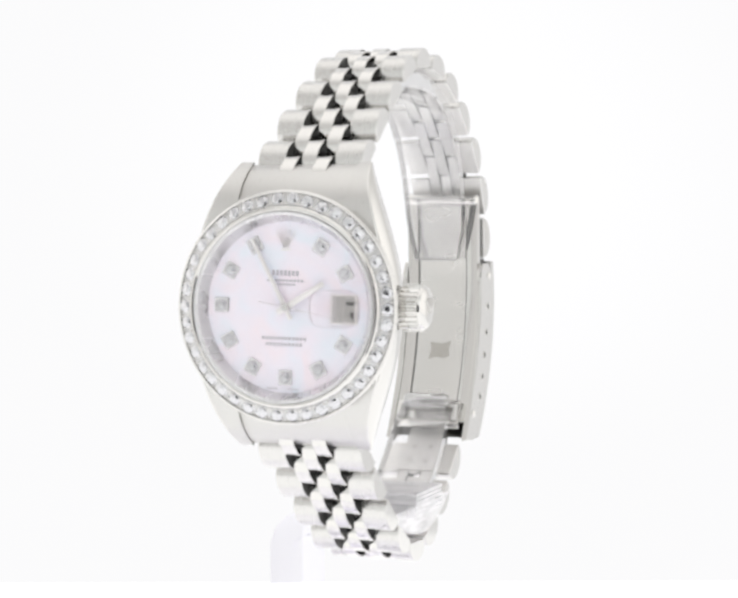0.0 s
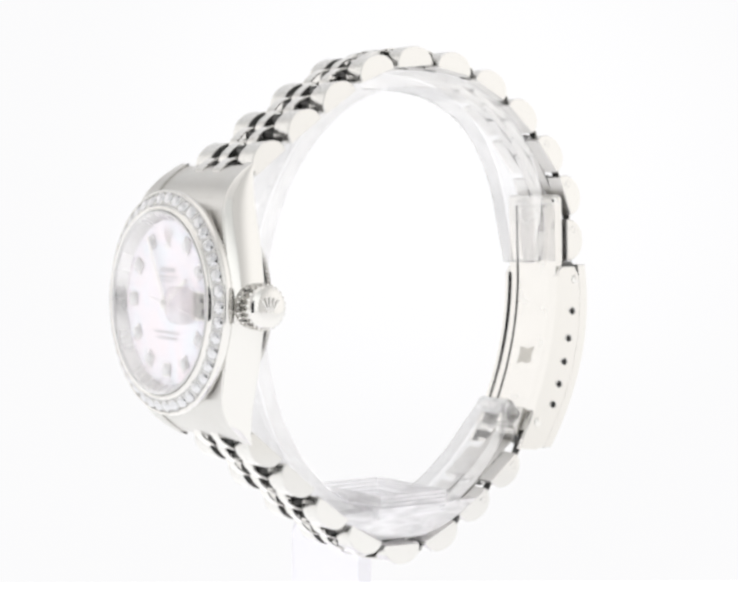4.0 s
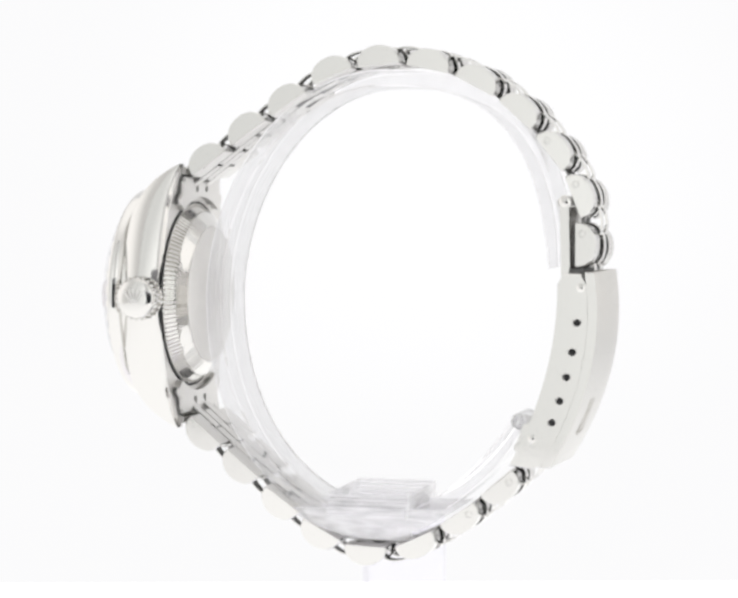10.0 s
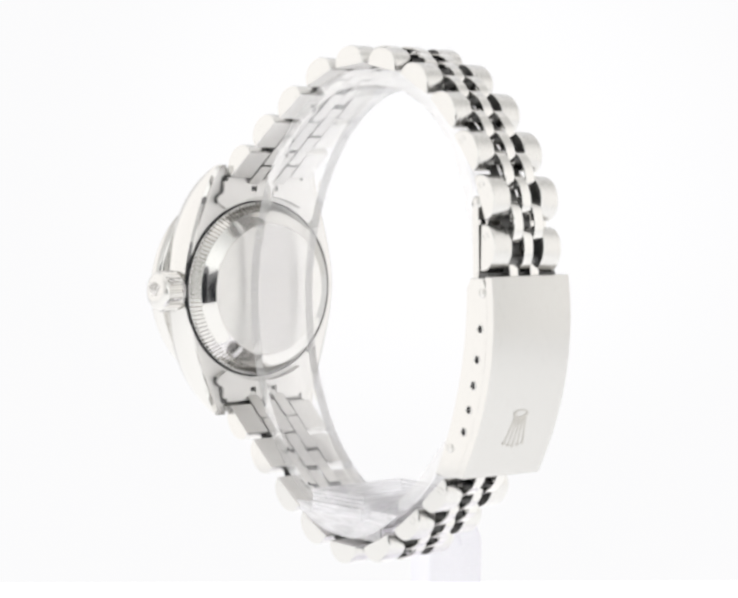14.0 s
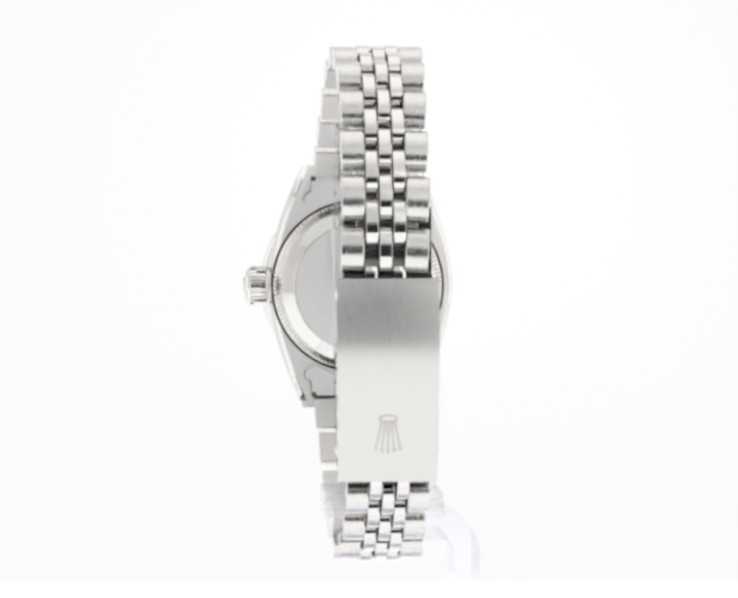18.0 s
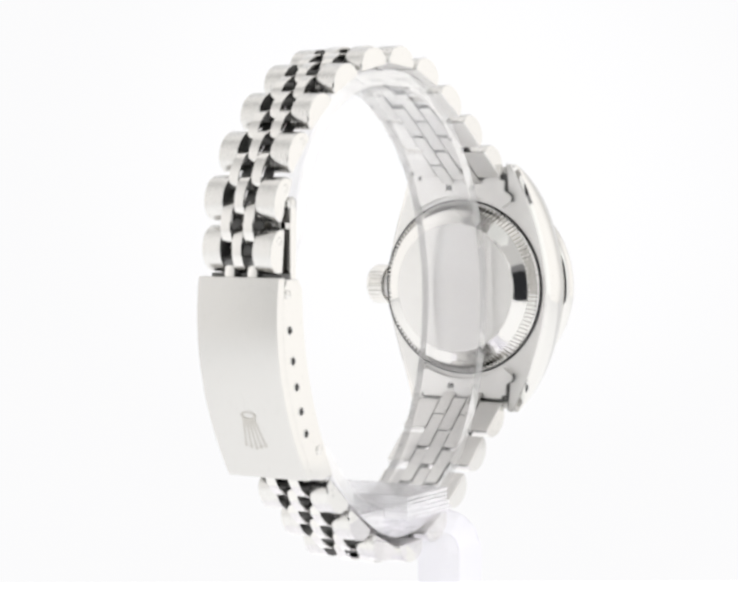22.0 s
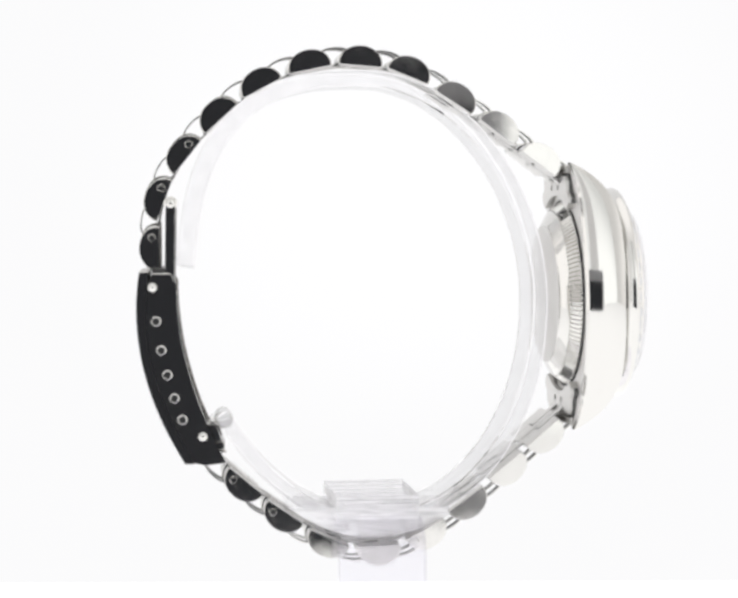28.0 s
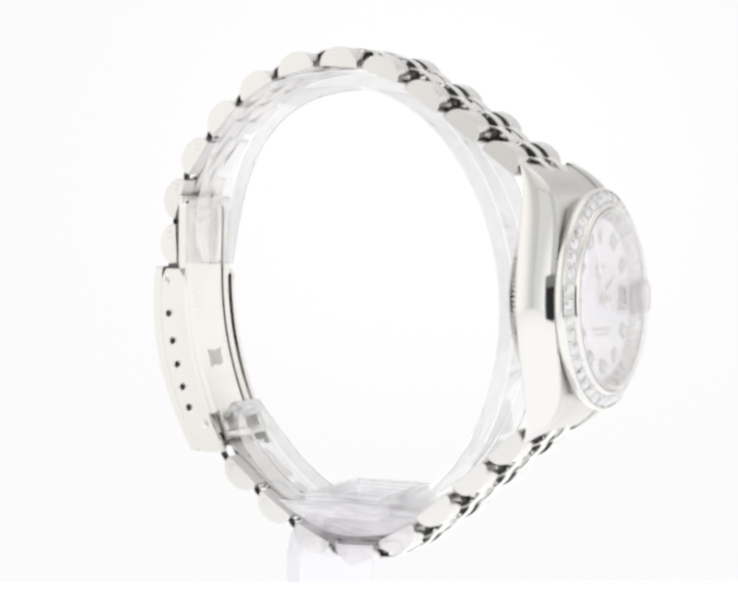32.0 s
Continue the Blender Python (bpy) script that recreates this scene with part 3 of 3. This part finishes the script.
for x in (-1.62, 1.62):
    part("inner_link", tube(link_profile(5.0, 1.6), x - 0.66, x + 0.66), [polished, shaded_steel, satin], watch, "polished half-round steel link", 18).matrix_basis = link_pose(27.45, 3.95, -90.0, False, 0.3)
    part("inner_link", tube(link_profile(5.6, 2.5, 20, 0.88), x - 0.7, x + 0.7), [polished, shaded_steel, satin], watch, "polished half-round steel link", 18).matrix_basis = link_pose(19.4, -20.25, 43.0, True, -0.62)

end_plate = part("end_plate", box(-2.5, 2.5, -2.4, 5.2, -0.16, 0.02, 0.05), satin, watch, "satin plate inside the band beside the clasp")
end_plate.matrix_basis = link_pose(16.97, -22.41, 40.5, True, -0.6)
for x in (-1.15, 1.15):
    for y in (-0.6, 1.9):
        part("slot", box(x - 0.3, x + 0.3, y - 0.22, y + 0.22, -0.18, -0.1), mark_grey, end_plate, "small grey slot")

# end pieces between the lugs; the head sits a little turned on the band
HEAD_TURN = mm(0, -27, HZ) @ pose(0, 0, 0, -1.0, 0, 1.2) @ mm(0, 27, -HZ)
for s in (1, -1):
    pts = [(-24.3, 12.0)] + [(case_front(z) + 0.3, z) for z in (12.0, 12.5, 13.5, 14.3, 15.0, 15.6, 16.1)] + [(-23.9, 16.5), (-23.6, 16.4), (-23.5, 16.2), (-23.5, 15.6), (-24.3, 15.4)]
    ob = part("end_piece", prism([(y, s * z + HZ) for y, z in pts], -6.6, 6.6, 0.06), brushed_up, watch, "solid steel end piece between the lugs")
    # dark block behind the end piece, shade of the gap put into its colour
    part("shadow_gap", prism([(y, s * z + HZ) for y, z in ((-24.3, 12.6), (case_front(12.6) + 1.0, 12.6), (case_front(15.6) + 1.0, 15.6), (-24.0, 16.2))], -6.6, 6.6), shaded_steel, ob)
    rim = [(12.6 * math.sin(radians(d)), 12.6 * math.cos(radians(d))) for d in range(-30, 31, 6)]
    tongue = rim + [(7.55, 11.75), (7.7, 12.3), (7.4, 12.75), (6.87, 13.02), (6.68, 13.3), (6.68, 14.6), (6.1, 14.7), (6.0, 15.15), (2.2, 15.15), (2.2, 13.3), (1.3, 13.3), (1.3, 15.15)]
    tongue += [(-x, z) for x, z in reversed(tongue[len(rim):])]
    part("tongue", slab([(x + HX, s * z + HZ) for x, z in tongue], -24.7, -23.62), satin, ob, "notched tongue of the end piece against the case back")
    gap = rim[1:-1] + [(7.6, 11.68), (7.78, 12.3), (7.45, 12.82), (6.9, 13.08), (6.74, 13.34), (6.72, 15.3), (-6.72, 15.3), (-6.74, 13.34), (-6.9, 13.08), (-7.45, 12.82), (-7.78, 12.3), (-7.6, 11.68)]
    # dark slab under the tongue draws the shade in the joint as an outline
    part("tongue_gap", slab([(x + HX, s * z + HZ) for x, z in gap], -24.75, -24.02), shaded_steel, ob, "shade-coloured joint round the tongue")
    for x in (-1.75, 1.75):
        part("tab", prism([(y, s * z + HZ) for y, z in ((-24.2, 13.95), (-24.2, 15.6), (-23.7, 15.5), (-23.66, 13.95))], x - 0.34 + HX, x + 0.34 + HX, 0.05), satin, ob, "small tab of the end piece")
    (y0, z0, a0), (y1, z1, a1) = (UPPER if s > 0 else LOWER)[:2]
    for x in (-2.08, 2.08):
        stub = part("end_tab", tube(link_profile(5.0, 2.5, 20, 0.8), x - 0.9, x + 0.9), [polished, shaded_steel, satin], ob, "polished half-round tab of the end piece", 18)
        stub.matrix_basis = HEAD_TURN.inverted() @ link_pose(y0 - (y1 - y0) * 0.47, z0 - (z1 - z0) * 0.47, a0, s < 0)

# ---- folding clasp ----
CW = 5.85


def y_in(z):
    return 25.57 - 0.0122 * (z - 2.3) ** 2


def y_out(z):
    return 29.07 - 0.0162 * (z + 1) ** 2


cover_z = [3.9 - 24.1 * i / 20 for i in range(21)]
clasp = part("clasp_cover", prism([(y_out(z) + 1.2, z) for z in cover_z] + [(y_out(z), z) for z in reversed(cover_z)], -CW, CW, 0.1, 1), [brushed_up, polished], watch, "brushed steel clasp cover with an embossed emblem")
for s in (-1, 1):
    zs = [3.7 - 23.8 * i / 20 for i in range(21)]
    pts = [(y_out(z) - (0.5 if i == 0 else 0), z) for i, z in enumerate(zs)] + [(y_out(-20.3) - 1.2, -20.4)] + [(y_in(z) + (0.5 if z > 3.5 else -0.3), z) for z in reversed(zs)]
    a, b = sorted((s * CW, s * (CW - 0.7)))
    wall = part("clasp_side", prism(pts, a, b, 0.1), polished, clasp, "polished side of the clasp with adjusting holes")
    for k, (y, z) in enumerate(((28.22, 1.97), (27.78, -2.25), (27.17, -5.86), (26.45, -8.94), (25.6, -11.87), (24.62, -14.55), (22.1, -16.7))):
        if k in (0, 6):
            ob = part("rivet", lathe([(0.01, 0.3), (0.3, 0.26), (0.55, 0.1), (0.6, -0.1), (0.01, -0.1)], 20, "x"), polished, clasp, "domed rivet")
        else:
            # black disc laid on as the shade of the hole, which isn't cut
            ob = part("adjusting_hole", lathe([(0.01, 0.01), (0.43, 0.01), (0.43, -0.1), (0.01, -0.1)], 20, "x"), hole_shade, clasp, "shade-coloured disc for an adjusting hole")
            rim = part("hole_rim", closed_lathe([(0.4, -0.05), (0.41, 0.02), (0.47, 0.09), (0.53, 0.1), (0.6, 0.04), (0.62, -0.05)], 20, "x"), polished, ob)
        ob.matrix_basis = mm(s * CW, y, z) @ Matrix.Rotation(0 if s > 0 else math.pi, 4, "Z")
fan = bmesh.new()
for i in range(5):
    u = i - 2
    foot, tip = (0.36 * u, -12.75), (0.72 * u, -15.7 - (0.35, 0.55, 0.7)[2 - abs(u)])
    q = [(foot[0] - 0.2, foot[1]), (foot[0] + 0.2, foot[1]), (tip[0] + 0.1, tip[1]), (tip[0] - 0.1, tip[1])]
    q += [(tip[0] - 0.26, tip[1]), (tip[0], tip[1] + 0.26), (tip[0] + 0.26, tip[1]), (tip[0], tip[1] - 0.26)]
    for quad in (q[:4], q[4:]):
        low, top = ([fan.verts.new((x, y_out(z) + d, z)) for x, z in quad] for d in (1.1, 1.26))
        fan.faces.new(top)
        for k in range(4):
            fan.faces.new((low[k], low[(k + 1) % 4], top[(k + 1) % 4], top[k]))
ring = [[fan.verts.new((r * math.cos(t), y_out(-12.4 + 0.42 * r * math.sin(t)) + d, -12.4 + 0.42 * r * math.sin(t))) for t in [math.pi * j / 10 for j in range(20)]] for r, d in ((1.2, 1.1), (1.15, 1.26), (0.8, 1.26), (0.75, 1.1))]
for p, q in zip(ring, ring[1:]):
    for j in range(20):
        fan.faces.new((p[j], p[(j + 1) % 20], q[(j + 1) % 20], q[j]))
# grey colour darkens the emblem for the shade between its rays
part("clasp_emblem", fan, mark_grey, clasp, "embossed emblem")
# dark block stands in for the shade inside the clasp
part("clasp_inside", prism([(25.9, 4.3), (28.3, 4.3), (28.3, 2.6), (25.9, 2.6)], -5.1, 5.1), shaded_steel, clasp, "shade-coloured block in the mouth of the clasp")

blade_z = [12.2 - 30.0 * i / 24 for i in range(25)]


def blade_y(z):
    return y_in(z) + 0.3 if z < 2.3 else 25.87 - 0.02 * (z - 2.3)


def blade_back(z):
    return blade_y(z) + 0.5 + 0.35 * min(1, max(0, (z - 3.2) / 1.0))


blade = part("folding_blade", prism([(blade_y(z) - 0.12, z) for z in blade_z] + [(blade_back(z), z) for z in reversed(blade_z)], -3.5, 3.5, 0.08), blade_steel, watch, "bright inner blade of the clasp")
for s in (-1, 1):
    part("blade_rail", prism([(blade_y(z) - 0.3, z) for z in blade_z] + [(blade_back(z), z) for z in reversed(blade_z)], s * 4.36 - 0.76, s * 4.36 + 0.76, 0.1), polished, blade, "polished rail of the blade")
for x in (-3.55, 3.55):
    # dark strip laid on as the shade in the groove
    part("blade_groove", prism([(blade_y(z) - 0.16, z) for z in blade_z[2:-1]] + [(blade_y(z), z) for z in reversed(blade_z[2:-1])], x - 0.13, x + 0.13), shaded_steel, blade, "narrow shade-coloured strip for the groove beside the rail")
mark = slab([(-1.5, -7.2), (-1.25, -8.2), (-1.55, -9.6), (-0.5, -9.2), (0.5, -9.4), (1.5, -9.1), (1.3, -8.1), (1.6, -7.0), (0.4, -7.4), (-0.6, -7.3)], blade_y(-8.2) - 0.16, blade_y(-8.2) + 0.2)
for v in mark.verts:
    v.co.y = blade_y(v.co.z) + (-0.15 if v.co.y < blade_y(-8.2) else 0.1)
part("stamped_mark", mark, mark_grey, blade, "stamped worn grey mark")
hinge = part("clasp_hinge", lathe([(0.01, 5.25), (0.5, 5.2), (0.85, 4.9), (0.85, -4.9), (0.5, -5.2), (0.01, -5.25)], 24, "x", (0, 25.93, 12.4)), polished, watch, "hinge barrel of the clasp")
loop = lathe([(0.01, -4.4), (0.45, -4.4), (0.55, -4.2), (0.55, 4.2), (0.45, 4.4), (0.01, 4.4)], 20, "x", (0, y_in(-15.6) - 0.7, -15.4))
lathe([(0.01, -4.6), (0.5, -4.6), (0.6, -4.4), (0.6, 4.4), (0.5, 4.6), (0.01, 4.6)], 20, "x", (0, y_in(-18.2) - 0.5, -18.0), loop)
for x in (-4.0, 4.0):
    prism([(y_in(-15.6) - 1.2, -15.2), (y_in(-18.2) - 1.0, -18.2), (y_in(-18.2) + 0.2, -18.4), (y_in(-15.6) + 0.0, -15.2)], x - 0.45, x + 0.45, 0.1, 0, loop)
loop = part("clasp_loop", loop, polished, watch, "steel loop at the clasp end")

CLASP_TURN = Matrix.Translation(Vector((-0.1, 26, 0)) * MM) @ Matrix.Rotation(radians(-2.64), 4, "Z") @ Matrix.Translation(Vector((0, -26, 0)) * MM)
for ob in (clasp, blade, hinge, loop):
    ob.matrix_basis = CLASP_TURN
DEEPER = {"bezel": 0.1, "crystal": -0.12, "crystal_gasket": 0.2, "dial": -0.2, "inner_ring": -0.2, "hour_hand": -0.45, "minute_hand": -0.45, "second_hand": -0.45, "hand_boss": -0.45}
ROLL = Matrix.Translation(Vector((HX, 0, HZ)) * MM) @ Matrix.Rotation(radians(1.3), 4, "Y") @ Matrix.Translation(Vector((-HX, 0, -HZ)) * MM)
for ob in watch.children:
    kind = ob.name.split(".")[0]
    if kind in ("case", "bezel", "inner_ring", "dial", "crystal", "hour_hand", "minute_hand", "second_hand", "hand_boss", "crown", "case_back", "end_piece", "crystal_gasket"):
        roll = ROLL if kind in ("dial", "hour_hand", "minute_hand", "second_hand") else Matrix()
        ob.matrix_basis = HEAD_TURN @ roll @ mm(0, DEEPER.get(kind, 0), 0) @ ob.matrix_basis

# ---- clear stand ----
stand = tagged(new("watch_stand"), "clear acrylic C-shaped watch stand on the turntable", "display stand")


def cuff_point(i, n, d):
    """y, z of the cuff's section at step i of n, d below its outer face: flatter where the band pulls straight."""
    a = radians(5.0 + 319.8 * i / n)
    c, v = math.cos(a), math.sin(a)
    k = 2 / ((2.7 if c > 0 else 1.92) if v > 0 else (1.7 if c > 0 else 2.1))
    az = (29.3 if v > 0 else 29.0) - d
    return 1.9 + (23.4 - d) * math.copysign(abs(c) ** k, c), -0.3 + az * math.copysign(abs(v) ** k, v)


def sides_apart(bm):
    """Gives faces that look up or down the second material."""
    bm.normal_update()
    for f in bm.faces:
        f.material_index = 1 if abs(f.normal.z) > 0.5 else 0
    return bm


def cuff_mesh(n=72, e=0.16):
    bm = bmesh.new()
    rings = []
    for i in range(n + 1):
        (yo, zo), (yi, zi) = cuff_point(i, n, 0.0), cuff_point(i, n, 2.1)
        end = min(i, n - i)
        w = (4.5 - (0.5 if i < n / 2 else 0.8) * max(0, 1 - end / 20)) - (1.0 * (1 - end / 3) ** 2 if end < 3 else 0)
        ring = []
        for x, t in ((-w + e, 0), (w - e, 0), (w, 0.09), (w, 0.91), (w - e, 1), (-w + e, 1), (-w, 0.91), (-w, 0.09)):
            ring.append(bm.verts.new((x - 0.45, yo + (yi - yo) * t, zo + (zi - zo) * t)))
        rings.append(ring)
    for a, b in zip(rings, rings[1:]):
        for j in range(8):
            bm.faces.new((a[j], a[(j + 1) % 8], b[(j + 1) % 8], b[j])).material_index = 0 if j in (0, 4) else 1 if j in (2, 6) else 2
    bm.faces.new(rings[0]).material_index = 1
    bm.faces.new(rings[-1]).material_index = 1
    return bm


cuff = part("cuff", cuff_mesh(), [acrylic_face, acrylic_edge, acrylic], stand, "clear curved cuff")
plates = []
for x0, x1, d, z, turn in ((-8.6, 6.6, 0.0, -27.2, 0.0), (-8.4, 6.5, 0.15, -25.65, 1.3)):
    # a thick sheet; added grooves in its sides stand in for thin stacked sheets
    side = [(x0, z), (x1, z)]
    for k in range(3):
        h = z + 0.49 * k
        side += [(x1, h + 0.04), (x1, h + 0.38), (x1 - 0.12, h + 0.44)]
    top = z + 1.46
    side += [(x1 - 0.1, top), (x0 + 0.1, top)]
    for k in (2, 1, 0):
        h = z + 0.49 * k
        side += [(x0 + 0.12, h + 0.44), (x0, h + 0.38), (x0, h + 0.04)]
    plates.append(part("plate", sides_apart(slab(side, -4.5 + d, 5.9 + d)), [acrylic_block, acrylic_top], stand, "clear sheet stacked in the cuff"))
    plates[-1].matrix_basis = pose(0, 0, 0, 0, 0, turn)
lip = part("lip", lathe([(0.01, -3.0), (0.9, -2.95), (1.1, -2.6), (1.1, 2.6), (0.9, 2.95), (0.01, 3.0)], 32, "x", (-0.45, *(sum(q) / 2 for q in zip(cuff_point(72, 72, 0.0), cuff_point(72, 72, 2.1))))), acrylic_edge, stand, "rounded lip at the lower end of the cuff")


# solid filling under the sheets, cut to the curve of the cuff
low = [cuff_point(i, 72, -0.7) for i in range(73)]
low = [p for p in low if p[1] < -25.6]
filler = part("filler", sides_apart(prism(low, -5.2, 5.5, 0.1)), [acrylic_block, acrylic_top], stand, "clear solid filling in the bottom of the cuff")


def bar_mesh():
    """A strip that lies under the block and bends down into the leg."""
    mid = [(3.4, -28.8)] + [(-8.2 - 3.4 * math.sin(radians(a)), -32.0 + 3.4 * math.cos(radians(a))) for a in range(0, 91, 10)] + [(-11.6, -58.3)]
    out, inn = [], []
    for i, (x, z) in enumerate(mid):
        p, q = mid[max(i - 1, 0)], mid[min(i + 1, len(mid) - 1)]
        d = Vector((q[0] - p[0], q[1] - p[1])).normalized()
        out.append((x + d.y * 1.6, z - d.x * 1.6))
        inn.append((x - d.y * 1.6, z + d.x * 1.6))
    bm = prism(out + inn[::-1], -4.8, 5.9, 0.0)
    bmesh.ops.bevel(bm, geom=[e for e in bm.edges if abs(e.verts[0].co.x - e.verts[1].co.x) < 1e-6], offset=0.3, segments=2, affect="EDGES")
    for v in bm.verts:
        v.co = Vector((v.co.y, v.co.x, v.co.z))
    for f in sides_apart(bm).faces:
        if f.calc_center_median().x < -7.5 or f.calc_center_median().z < -31:
            f.material_index = 2
    return bm


leg = part("bent_leg", bar_mesh(), [acrylic_block, acrylic_top, acrylic_leg], stand, "clear bent strip that forms the leg")
plate = part("base_plate", box(-15, 12, -12, 12, -60.1, -58.2, 0.5), acrylic_leg, stand, "clear base plate")
for ob in (cuff, leg, plate, lip, filler, *plates):
    ob.visible_shadow = False


def motions():
    """The table carries the stand and the watch round its upright axis."""
    seat = pose(0.42 * MM, 0, 0, 0, 0, 2.64)
    rows = [(t, pose(0, 0, 0, 0, 0, d) @ seat) for t, d in TURN]
    walk(watch, rows)
    walk(stand, rows)
    walk(turntable, [(t, pose(0, 0, 0, 0, 0, d)) for t, d in TURN])


motions()
